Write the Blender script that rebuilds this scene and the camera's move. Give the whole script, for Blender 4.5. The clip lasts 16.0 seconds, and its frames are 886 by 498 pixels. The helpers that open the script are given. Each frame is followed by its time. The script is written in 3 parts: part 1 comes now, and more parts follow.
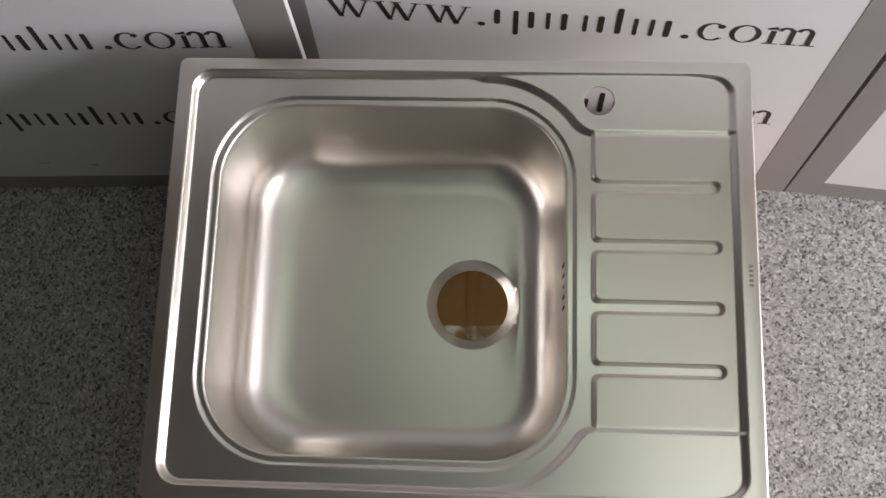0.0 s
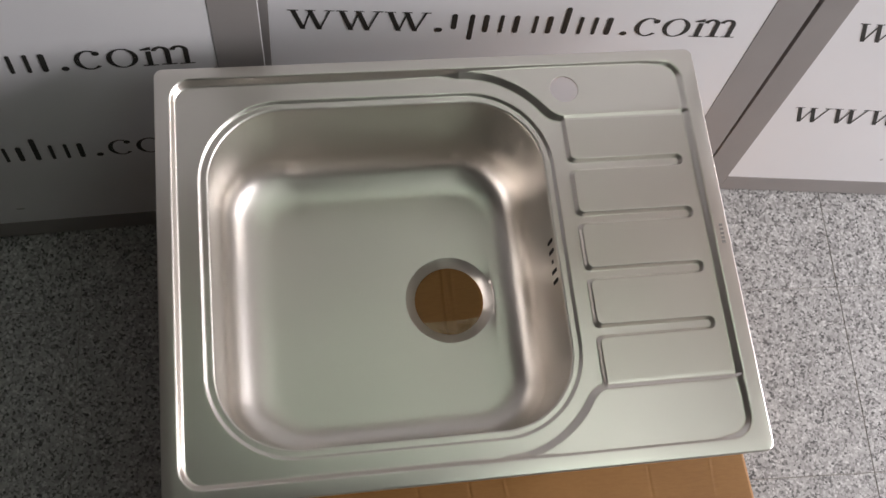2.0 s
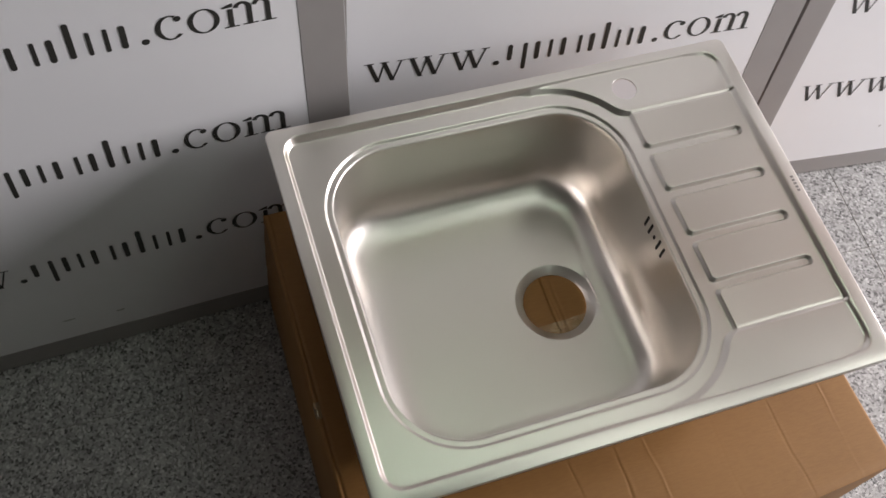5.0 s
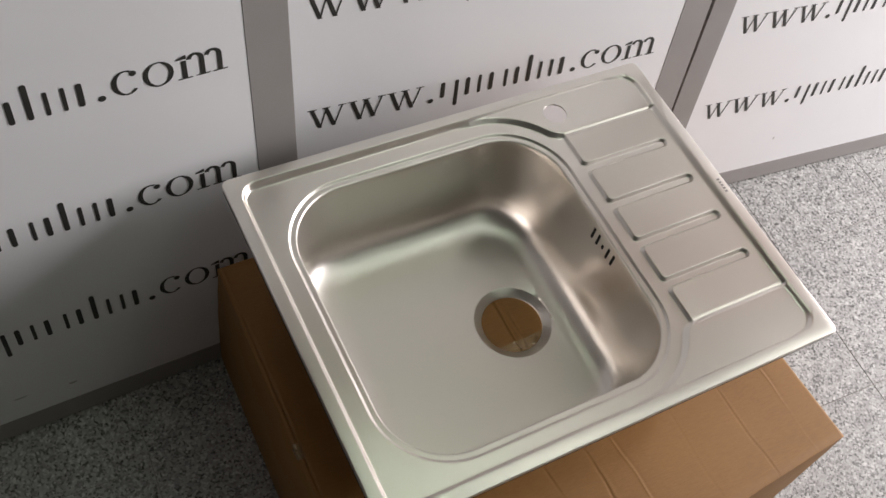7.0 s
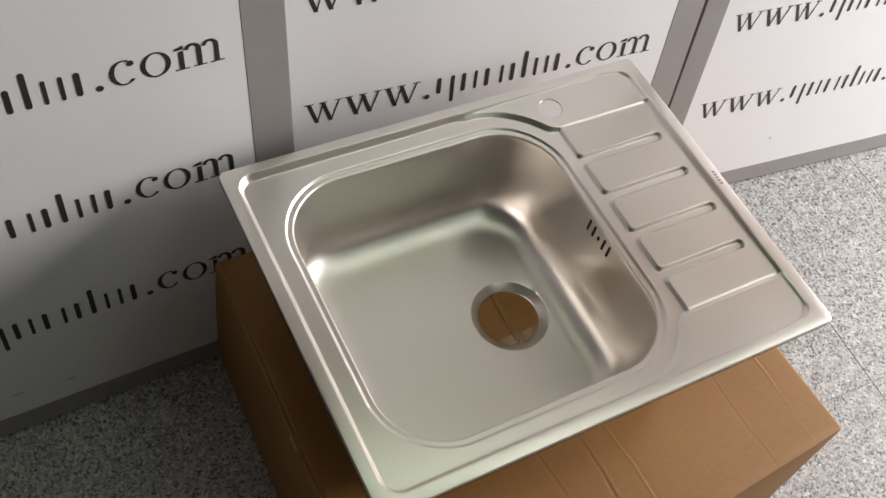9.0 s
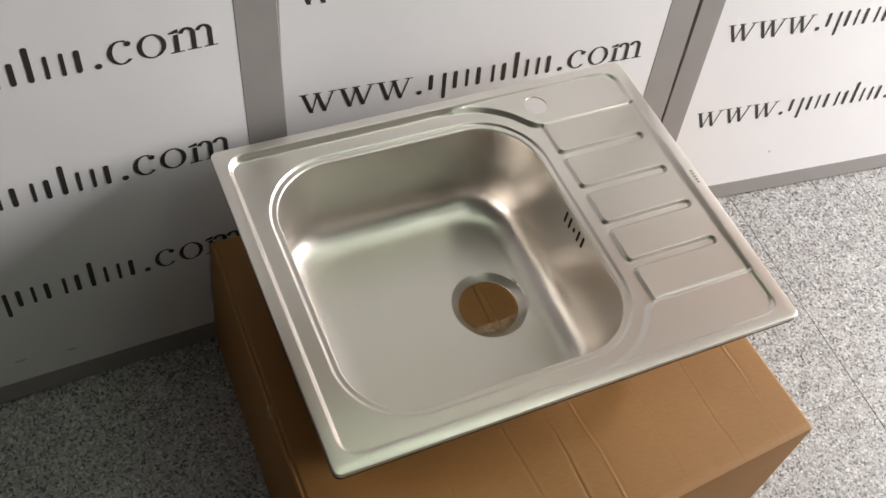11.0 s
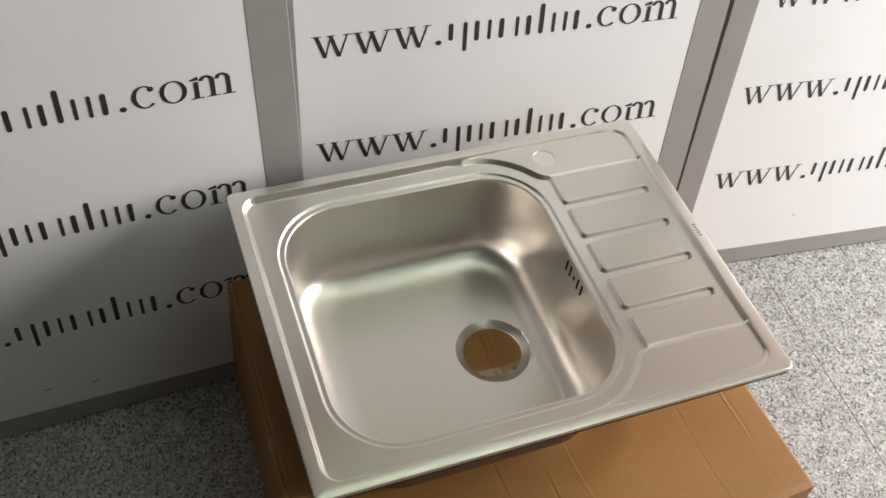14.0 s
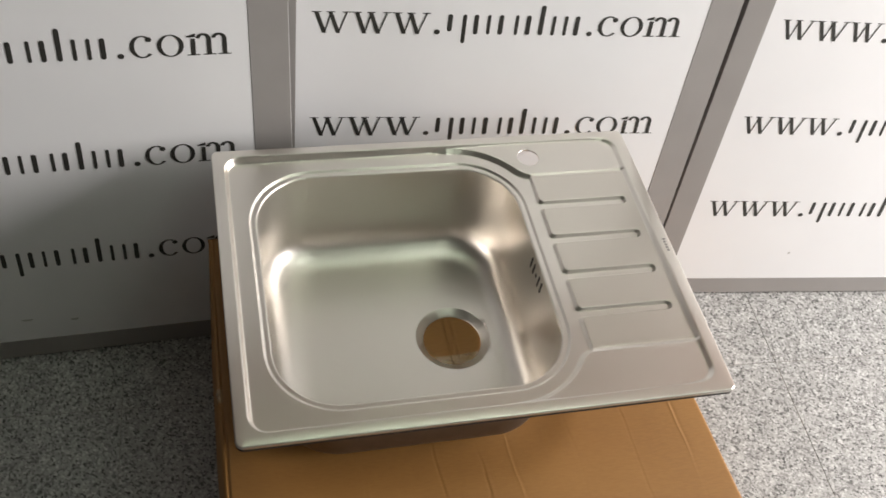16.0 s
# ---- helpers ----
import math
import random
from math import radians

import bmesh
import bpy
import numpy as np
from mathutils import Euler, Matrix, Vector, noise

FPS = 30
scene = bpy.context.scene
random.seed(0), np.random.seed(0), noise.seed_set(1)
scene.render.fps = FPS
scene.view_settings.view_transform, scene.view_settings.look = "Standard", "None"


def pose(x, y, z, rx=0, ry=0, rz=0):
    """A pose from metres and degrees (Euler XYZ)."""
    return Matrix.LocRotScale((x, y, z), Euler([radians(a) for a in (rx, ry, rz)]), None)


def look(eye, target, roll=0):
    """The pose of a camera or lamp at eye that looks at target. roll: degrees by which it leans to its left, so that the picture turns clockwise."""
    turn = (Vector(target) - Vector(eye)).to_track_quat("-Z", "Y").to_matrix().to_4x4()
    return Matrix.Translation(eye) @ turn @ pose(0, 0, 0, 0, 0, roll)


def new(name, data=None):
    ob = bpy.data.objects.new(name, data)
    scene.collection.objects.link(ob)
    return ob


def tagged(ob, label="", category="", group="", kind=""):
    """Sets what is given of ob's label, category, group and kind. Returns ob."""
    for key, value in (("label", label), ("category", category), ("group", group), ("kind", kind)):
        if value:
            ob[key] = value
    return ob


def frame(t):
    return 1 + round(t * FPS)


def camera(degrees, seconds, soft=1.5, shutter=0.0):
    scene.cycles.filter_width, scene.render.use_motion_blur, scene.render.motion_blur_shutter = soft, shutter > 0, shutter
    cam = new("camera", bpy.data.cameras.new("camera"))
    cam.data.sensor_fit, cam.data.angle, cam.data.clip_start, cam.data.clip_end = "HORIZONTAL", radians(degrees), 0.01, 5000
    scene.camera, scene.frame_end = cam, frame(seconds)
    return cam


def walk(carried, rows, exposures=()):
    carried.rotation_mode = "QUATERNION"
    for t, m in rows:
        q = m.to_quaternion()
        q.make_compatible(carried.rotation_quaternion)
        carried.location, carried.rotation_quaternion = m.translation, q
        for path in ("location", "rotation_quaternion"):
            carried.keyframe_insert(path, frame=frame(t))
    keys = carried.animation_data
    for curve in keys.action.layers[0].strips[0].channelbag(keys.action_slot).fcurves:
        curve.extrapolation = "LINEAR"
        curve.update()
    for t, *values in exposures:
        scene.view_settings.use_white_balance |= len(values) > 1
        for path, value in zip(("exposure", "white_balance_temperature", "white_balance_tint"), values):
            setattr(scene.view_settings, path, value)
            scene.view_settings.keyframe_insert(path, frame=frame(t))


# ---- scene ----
cam = camera(48.2, 16.0, shutter=0.5)
PATH = [
    (0, (0.044, 0.029, 1.491), (-0.065, 0.487, -0.453), -11.9),
    (0.5, (-0.047, 0.041, 1.488), (-0.055, 0.484, -0.462), -1.0),
    (1, (-0.132, 0.009, 1.490), (-0.02, 0.527, -0.438), 9.0),
    (1.5, (-0.162, -0.044, 1.486), (0.077, 0.53, -0.415), 17.7),
    (2, (-0.174, -0.092, 1.484), (0.112, 0.536, -0.393), 19.3),
    (2.5, (-0.162, -0.135, 1.487), (0.116, 0.57, -0.363), 17.9),
    (3, (-0.132, -0.202, 1.491), (0.119, 0.554, -0.344), 16.6),
    (3.5, (-0.166, -0.235, 1.488), (0.073, 0.573, -0.326), 15.6),
    (3.7, (-0.225, -0.226, 1.489), (0.038, 0.597, -0.315), 14.3),
    (5.8, (-0.496, -0.212, 1.486), (0.111, 0.6, -0.238), 15.5),
    (6, (-0.518, -0.212, 1.485), (0.131, 0.595, -0.226), 16.2),
    (6.5, (-0.545, -0.223, 1.480), (0.153, 0.61, -0.199), 16.2),
    (7, (-0.56, -0.244, 1.478), (0.164, 0.624, -0.172), 15.5),
    (7.5, (-0.566, -0.26, 1.472), (0.172, 0.632, -0.158), 15.2),
    (8, (-0.568, -0.273, 1.467), (0.17, 0.635, -0.155), 14.9),
    (8.5, (-0.571, -0.281, 1.464), (0.17, 0.636, -0.152), 14.5),
    (9, (-0.567, -0.281, 1.461), (0.166, 0.623, -0.165), 14.6),
    (9.5, (-0.567, -0.286, 1.463), (0.179, 0.618, -0.158), 14.8),
    (11.8, (-0.497, -0.444, 1.493), (0.118, 0.628, -0.079), 9.9),
    (12, (-0.498, -0.447, 1.496), (0.113, 0.643, -0.066), 9.3),
    (12.5, (-0.492, -0.461, 1.497), (0.091, 0.658, -0.055), 8.3),
    (13, (-0.488, -0.469, 1.498), (0.093, 0.67, -0.040), 7.9),
    (13.5, (-0.467, -0.481, 1.500), (0.089, 0.685, -0.026), 6.6),
    (14, (-0.446, -0.495, 1.498), (0.111, 0.676, -0.025), 7.6),
    (14.5, (-0.453, -0.463, 1.500), (0.1, 0.716, -0.018), 8.3),
    (15, (-0.463, -0.457, 1.489), (0.093, 0.713, -0.035), 8.3),
    (15.5, (-0.407, -0.52, 1.494), (0.089, 0.682, -0.026), 10.3),
    (16, (-0.336, -0.587, 1.499), (0.116, 0.645, -0.010), 11.0),
]
walk(cam, [(t, look(eye, target, roll)) for t, eye, target, roll in PATH], exposures=[(0, -0.60, 6450, 12), (0.5, -0.66, 6450, 12), (1, -0.70, 6450, 12), (1.5, -0.64, 6450, 12), (2.5, -0.54, 6480, 12), (3.5, -0.45, 6430, 12), (6, -0.38, 6550, 12), (7, -0.35, 6600, 11), (8.5, -0.29, 6650, 10), (9.5, -0.22, 6690, 9), (12, -0.12, 6740, 8), (14.5, -0.09, 6780, 7), (16, -0.06, 6780, 7)])

# ---------------------------------------------------------------- light
WINDOW = (-1.30, 0.48, 0.50, 2.06)
LAMPS = ((0.75, -0.30, 0.3, 0.3, 1.85), (0.80, 0.34, 0.3, 0.3, 0.6), (1.95, -0.1, 0.3, 0.3, 1.9), (0.12, 0.62, 0.5, 0.08, 4.1), (0.7, -1.5, 0.6, 0.15, 2.0))  # x, y, half widths, brightness
LAMP_COLOUR = (0.75, 1.0, 0.77)
world = bpy.data.worlds.new("sky")
scene.world = world
world.use_nodes = True
sky = world.node_tree.nodes.new("ShaderNodeTexSky")
sky.sky_type, sky.sun_disc, sky.sun_elevation, sky.sun_rotation = "NISHITA", False, radians(40), radians(200)
world.node_tree.links.new(sky.outputs[0], world.node_tree.nodes["Background"].inputs[0])
world.node_tree.nodes["Background"].inputs[1].default_value = 0.1
day = bpy.data.lights.new("window_daylight", "AREA")
day.shape, day.size, day.size_y, day.energy, day.color = "RECTANGLE", 1.66, 1.46, 150.0, (1.0, 0.963, 0.985)
daylight = new("window_daylight", day)
daylight.matrix_world = look((2.43, -0.41, 1.28), (0.0, -0.41, 1.28))

# ---------------------------------------------------------------- small tools
def part(name, bm, material, parent, label="", smooth=False):
    """Links a bmesh as one mesh object under a thing or a part."""
    me = bpy.data.meshes.new(name)
    bm.to_mesh(me)
    bm.free()
    ob = new(name, me)
    for m in material if isinstance(material, (list, tuple)) else [material]:
        me.materials.append(m)
    if smooth:
        me.polygons.foreach_set("use_smooth", [True] * len(me.polygons))
    ob.parent = parent
    return tagged(ob, label) if label else ob


def empty(name, m=None):
    ob = new(name)
    ob.empty_display_size = 0.1
    if m is not None:
        ob.matrix_world = m
    return ob


def box_bm(x0, x1, y0, y1, z0, z1, bevel=0.0, bm=None):
    out = bm or bmesh.new()
    vs = [out.verts.new(p) for p in ((x0, y0, z0), (x1, y0, z0), (x1, y1, z0), (x0, y1, z0), (x0, y0, z1), (x1, y0, z1), (x1, y1, z1), (x0, y1, z1))]
    fs = [out.faces.new([vs[i] for i in f]) for f in ((3, 2, 1, 0), (4, 5, 6, 7), (0, 1, 5, 4), (1, 2, 6, 5), (2, 3, 7, 6), (3, 0, 4, 7))]
    if bevel:
        es = {e for f in fs for e in f.edges}
        bmesh.ops.bevel(out, geom=list(es), offset=bevel, segments=2, affect="EDGES", profile=0.5)
    return out


def smooth01(u):
    u = np.clip(u, 0.0, 1.0)
    return u * u * (3 - 2 * u)


# ---------------------------------------------------------------- materials
def material(name):
    m = bpy.data.materials.new(name)
    m.use_nodes = True
    t = m.node_tree
    return m, t, t.nodes["Principled BSDF"]


def node(t, kind, **values):
    n = t.nodes.new(kind)
    for key, value in values.items():
        if key in n.inputs:
            n.inputs[key].default_value = value
        elif key == "data_type":
            n.data_type = value
        elif key == "blend_type":
            n.blend_type = value
        elif key == "operation":
            n.operation = value
    return n


def ramp(t, source, stops):
    r = t.nodes.new("ShaderNodeValToRGB")
    while len(r.color_ramp.elements) < len(stops):
        r.color_ramp.elements.new(0.5)
    for e, (at, c) in zip(r.color_ramp.elements, stops):
        e.position, e.color = at, (c, c, c, 1) if isinstance(c, float) else (*c, 1)
    t.links.new(source, r.inputs[0])
    return r


def bump(t, bsdf, height, strength, distance):
    b = node(t, "ShaderNodeBump", Strength=strength, Distance=distance)
    t.links.new(height, b.inputs["Height"])
    t.links.new(b.outputs[0], bsdf.inputs["Normal"])
    return b


def coords(t, scale=(1, 1, 1), space="Object"):
    c = t.nodes.new("ShaderNodeTexCoord")
    m = node(t, "ShaderNodeMapping", Scale=scale)
    t.links.new(c.outputs[space], m.inputs[0])
    return m.outputs[0]


def steel(name, colour, rough, linen=False):
    m, t, b = material(name)
    b.inputs["Metallic"].default_value = 1.0
    b.inputs["Base Color"].default_value = (*colour, 1)
    broad = node(t, "ShaderNodeTexNoise", Scale=7.0, Detail=2.0)
    t.links.new(coords(t), broad.inputs["Vector"])
    r = ramp(t, broad.outputs["Fac"], ((0.3, rough - 0.012), (0.7, rough + 0.016)))
    t.links.new(r.outputs[0], b.inputs["Roughness"])
    if linen:
        w = node(t, "ShaderNodeTexVoronoi", Scale=430.0, Randomness=0.0)
        t.links.new(coords(t), w.inputs["Vector"])
        bump(t, b, w.outputs["Distance"], 0.2, 0.0005)
    return m


STEEL = steel("satin_steel", (0.79, 0.75, 0.695), 0.292)
STEEL_BOWL = steel("bowl_steel", (0.785, 0.745, 0.692), 0.36)
STEEL_LINEN = steel("linen_steel", (0.70, 0.66, 0.60), 0.33, linen=True)


def plain(name, colour, rough, spread=0.06, scale=14.0, relief=0.0, metallic=0.0, grain=260.0):
    """A painted, moulded or printed surface, with faint blotches and a fine grain."""
    m, t, b = material(name)
    n = node(t, "ShaderNodeTexNoise", Scale=scale, Detail=5.0)
    t.links.new(coords(t), n.inputs["Vector"])
    lo, hi = ([max(0.0, c * (1 + s * spread)) for c in colour] for s in (-1, 1))
    c = ramp(t, n.outputs["Fac"], ((0.3, tuple(lo)), (0.7, tuple(hi))))
    t.links.new(c.outputs[0], b.inputs["Base Color"])
    b.inputs["Roughness"].default_value = rough
    b.inputs["Metallic"].default_value = metallic
    if relief:
        g = node(t, "ShaderNodeTexNoise", Scale=grain, Detail=3.0)
        t.links.new(coords(t), g.inputs["Vector"])
        bump(t, b, g.outputs["Fac"], relief, 0.002)
    return m


WHITE_BOARD = plain("white_board_film", (0.80, 0.795, 0.81), 0.38, 0.02, 5.0, 0.02, grain=40.0)
GREY_FRAME = plain("grey_frame_foil", (0.295, 0.277, 0.268), 0.5, 0.05, 9.0, 0.04)
BLACK_INK = plain("black_ink", (0.030, 0.029, 0.026), 0.45, 0.1, 40.0)
SMUDGE = plain("scuff", (0.50, 0.49, 0.48), 0.6, 0.2, 300.0)
DARK_GAP = plain("dark_edge", (0.02, 0.019, 0.019), 0.7)
# colour of the unseen walls, kept dark so that little light bounces
DARK_UNSEEN_WALL = plain("dark_unseen_wall", (0.055, 0.054, 0.048), 0.8, 0.04, 2.0, 0.08)
CEILING_PAINT = plain("ceiling_paint", (0.085, 0.085, 0.075), 0.85, 0.03, 2.0, 0.06)
NORTH_PAINT = plain("north_wall_paint", (0.18, 0.122, 0.104), 0.8, 0.04, 2.0, 0.08)
WINDOW_PAINT = plain("window_paint", (0.75, 0.75, 0.73), 0.4, 0.03)
SLOT_DARK = plain("slot_shadow", (0.012, 0.010, 0.009), 0.8)
# the bowl's outside: steel darkened in colour for the dim light under the sink
SHADED_UNDERSIDE = plain("shaded_steel_underside", (0.20, 0.17, 0.15), 0.42, 0.1, 40.0, 0.05, metallic=0.9)
MARK_GREY = plain("etched_mark", (0.33, 0.31, 0.29), 0.5, 0.1, 60.0, metallic=0.8)


def cardboard():
    m, t, b = material("brown_cardboard")
    broad = node(t, "ShaderNodeTexNoise", Scale=5.0, Detail=5.0)
    t.links.new(coords(t), broad.inputs["Vector"])
    fibre = node(t, "ShaderNodeTexNoise", Scale=1.0, Detail=4.0)
    t.links.new(coords(t, (90, 420, 420)), fibre.inputs["Vector"])
    mix = node(t, "ShaderNodeMix", data_type="FLOAT")
    mix.inputs[0].default_value = 0.4
    t.links.new(broad.outputs["Fac"], mix.inputs[2])
    t.links.new(fibre.outputs["Fac"], mix.inputs[3])
    c = ramp(t, mix.outputs[0], ((0.25, (0.25, 0.114, 0.026)), (0.5, (0.30, 0.141, 0.033)), (0.75, (0.345, 0.167, 0.042))))
    t.links.new(c.outputs[0], b.inputs["Base Color"])
    b.inputs["Roughness"].default_value = 0.62
    flute = node(t, "ShaderNodeTexWave", Scale=42.0, Distortion=0.6)
    flute.bands_direction = "X"
    t.links.new(coords(t), flute.inputs["Vector"])
    add = node(t, "ShaderNodeMath", operation="MULTIPLY_ADD")
    add.inputs[1].default_value = 0.05
    t.links.new(flute.outputs["Fac"], add.inputs[0])
    t.links.new(fibre.outputs["Fac"], add.inputs[2])
    bump(t, b, add.outputs[0], 0.12, 0.0012)
    return m


CARDBOARD = cardboard()


def clear_tape():
    """Thin clear film, wrinkled across: most light passes, the wrinkles shine."""
    m, t, b = material("clear_packing_tape")
    b.inputs["Base Color"].default_value = (0.50, 0.33, 0.16, 1)
    b.inputs["Roughness"].default_value = 0.12
    b.inputs["IOR"].default_value = 1.7
    b.inputs["Coat Weight"].default_value = 1.0
    b.inputs["Coat Roughness"].default_value = 0.06
    n = node(t, "ShaderNodeTexNoise", Scale=1.0, Detail=1.0)
    at = coords(t, (60, 260, 60))
    t.links.new(at, n.inputs["Vector"])
    bump(t, b, n.outputs["Fac"], 0.15, 0.002)
    clear = t.nodes.new("ShaderNodeBsdfTransparent")
    mix = t.nodes.new("ShaderNodeMixShader")
    mix.inputs[0].default_value = 0.7
    t.links.new(clear.outputs[0], mix.inputs[1])
    t.links.new(b.outputs[0], mix.inputs[2])
    t.links.new(mix.outputs[0], t.nodes["Material Output"].inputs["Surface"])
    return m


TAPE = clear_tape()


def granite():
    """Pale grey granite with dark, mid and white grains of 2 to 5 mm; each tile is cut elsewhere from the block."""
    m, t, b = material("speckled_granite")
    info = t.nodes.new("ShaderNodeObjectInfo")
    at = t.nodes.new("ShaderNodeTexCoord")
    shift = node(t, "ShaderNodeVectorMath", operation="SCALE")
    shift.inputs[0].default_value = (37.0, 53.0, 11.0)
    t.links.new(info.outputs["Random"], shift.inputs["Scale"])
    move = node(t, "ShaderNodeVectorMath", operation="ADD")
    t.links.new(at.outputs["Object"], move.inputs[0])
    t.links.new(shift.outputs[0], move.inputs[1])
    warp = node(t, "ShaderNodeTexNoise", Scale=240.0, Detail=2.0)
    t.links.new(move.outputs[0], warp.inputs["Vector"])
    wob = node(t, "ShaderNodeVectorMath", operation="MULTIPLY_ADD")
    wob.inputs[1].default_value = (0.005, 0.005, 0.005)
    t.links.new(warp.outputs["Color"], wob.inputs[0])
    t.links.new(move.outputs[0], wob.inputs[2])
    grains = node(t, "ShaderNodeTexVoronoi", Scale=285.0)
    t.links.new(wob.outputs[0], grains.inputs["Vector"])
    sep = t.nodes.new("ShaderNodeSeparateColor")
    t.links.new(grains.outputs["Color"], sep.inputs[0])
    stone = ramp(t, sep.outputs[0], ((0.0, (0.075, 0.073, 0.07)), (0.15, (0.21, 0.205, 0.20)), (0.33, (0.34, 0.33, 0.322)), (0.6, (0.43, 0.42, 0.412)), (0.84, (0.50, 0.49, 0.48)), (1.0, (0.69, 0.68, 0.67))))
    broad = node(t, "ShaderNodeTexNoise", Scale=28.0, Detail=5.0)
    t.links.new(move.outputs[0], broad.inputs["Vector"])
    tone = ramp(t, broad.outputs["Fac"], ((0.3, 0.74), (0.7, 0.9)))
    mul = node(t, "ShaderNodeMix", data_type="RGBA", blend_type="MULTIPLY")
    mul.inputs[0].default_value = 1.0
    t.links.new(stone.outputs[0], mul.inputs[6])
    t.links.new(tone.outputs[0], mul.inputs[7])
    t.links.new(mul.outputs[2], b.inputs["Base Color"])
    rough = ramp(t, sep.outputs[1], ((0.0, 0.42), (1.0, 0.6)))
    t.links.new(rough.outputs[0], b.inputs["Roughness"])
    bump(t, b, sep.outputs[0], 0.06, 0.0006)
    return m


GRANITE = granite()
JOINT = plain("tile_joint", (0.25, 0.235, 0.215), 0.85, 0.15, 30.0)


def glow(name, colour, strength):
    m, t, b = material(name)
    b.inputs["Base Color"].default_value = (0.8, 0.8, 0.8, 1)
    b.inputs["Emission Color"].default_value = (*colour, 1)
    b.inputs["Emission Strength"].default_value = strength
    return m


m_glass, _, b_glass = material("window_glass")
b_glass.inputs["Transmission Weight"].default_value = 1.0
b_glass.inputs["Roughness"].default_value = 0.02
b_glass.inputs["IOR"].default_value = 1.45
GLASS = m_glass

# ---------------------------------------------------------------- the room
X0, X1, Y0, Y1, TOP = -1.6, 2.4, -2.0, 0.73, 2.7


def structure(name, bm, mat, label, category):
    return tagged(part(name, bm, mat, None), label, category, kind="structure")


structure("wall_north", box_bm(X0 - 0.15, X1 + 0.15, Y1, Y1 + 0.15, -0.05, TOP), NORTH_PAINT, "plain beige painted wall behind the boards", "wall")
# unseen walls, added close and dark to keep fill light off the shaded side
structure("wall_south", box_bm(X0 - 0.15, X1 + 0.15, Y0 - 0.15, Y0, -0.05, TOP), DARK_UNSEEN_WALL, "unseen dark wall, added to hold back bounced light", "wall")
structure("wall_west", box_bm(X0 - 0.15, X0, Y0, Y1, -0.05, TOP), DARK_UNSEEN_WALL, "unseen dark side wall, added to hold back bounced light", "wall")
structure("ceiling", box_bm(X0 - 0.15, X1 + 0.15, Y0 - 0.15, Y1 + 0.15, TOP + 0.002, TOP + 0.15), CEILING_PAINT, "flat dull painted ceiling with lamp panels", "ceiling")
# the east wall, with the window through it
WY0, WY1, WZ0, WZ1 = WINDOW
bm = box_bm(X1, X1 + 0.15, Y0, WY0, -0.05, TOP)
box_bm(X1, X1 + 0.15, WY1, Y1, -0.05, TOP, bm=bm)
box_bm(X1, X1 + 0.15, WY0, WY1, -0.05, WZ0, bm=bm)
box_bm(X1, X1 + 0.15, WY0, WY1, WZ1, TOP, bm=bm)
structure("wall_east", bm, DARK_UNSEEN_WALL, "dark grey painted wall with a wide window", "wall")
win = tagged(empty("window_1"), "wide white-framed window with clear panes", "window", kind="structure")
mid = (WY0 + WY1) / 2
for y0, y1, z0, z1 in ((WY0, WY0 + 0.05, WZ0, WZ1), (WY1 - 0.05, WY1, WZ0, WZ1), (WY0 + 0.052, WY1 - 0.052, WZ0, WZ0 + 0.05), (WY0 + 0.052, WY1 - 0.052, WZ1 - 0.05, WZ1), (mid - 0.03, mid + 0.03, WZ0 + 0.052, WZ1 - 0.052)):
    part("window_frame", box_bm(X1 + 0.05, X1 + 0.1, y0, y1, z0, z1, 0.004), WINDOW_PAINT, win)
part("window_sill", box_bm(X1 - 0.08, X1 - 0.003, WY0 - 0.04, WY1 + 0.04, WZ0 - 0.035, WZ0 - 0.003, 0.005), WINDOW_PAINT, win)
for y0, y1 in ((WY0 + 0.052, mid - 0.032), (mid + 0.032, WY1 - 0.052)):
    p = part("pane", box_bm(X1 + 0.073, X1 + 0.079, y0, y1, WZ0 + 0.052, WZ1 - 0.052), GLASS, win)
    p.visible_shadow = False

# square ceiling lamps
for lx, ly, hx, hy, lit in LAMPS:
    lamp = tagged(empty("ceiling_light", pose(lx, ly, TOP)), "flat white ceiling lamp panel, switched on", "ceiling light", "ceiling lamps")
    for x0, x1, y0, y1 in ((-hx, hx, -hy, -hy + 0.02), (-hx, hx, hy - 0.02, hy), (-hx, -hx + 0.02, -hy + 0.021, hy - 0.021), (hx - 0.02, hx, -hy + 0.021, hy - 0.021)):
        part("frame", box_bm(x0, x1, y0, y1, -0.03, 0.0, 0.002), WINDOW_PAINT, lamp)
    part("diffuser", box_bm(-hx + 0.021, hx - 0.021, -hy + 0.021, hy - 0.021, -0.024, -0.016), glow("lamp_diffuser", LAMP_COLOUR, lit), lamp, "glowing milky diffuser")

# ---------------------------------------------------------------- the framed boards
EM = 0.0834  # size of the type


def poly(bm, pts, z=0.0):
    z += 0.0004 * (len(bm.faces) % 11)  # strokes that cross lie a hair above one another
    vs = [bm.verts.new((x, y, z)) for x, y in pts]
    if sum(a[0] * b[1] - b[0] * a[1] for a, b in zip(pts, pts[1:] + pts[:1])) < 0:
        vs.reverse()
    return bm.faces.new(vs)


def stroke(bm, x0, y0, x1, y1, w):
    """A slanting stroke whose ends are level, w wide along the line of writing."""
    poly(bm, [(x0 - w / 2, y0), (x0 + w / 2, y0), (x1 + w / 2, y1), (x1 - w / 2, y1)])


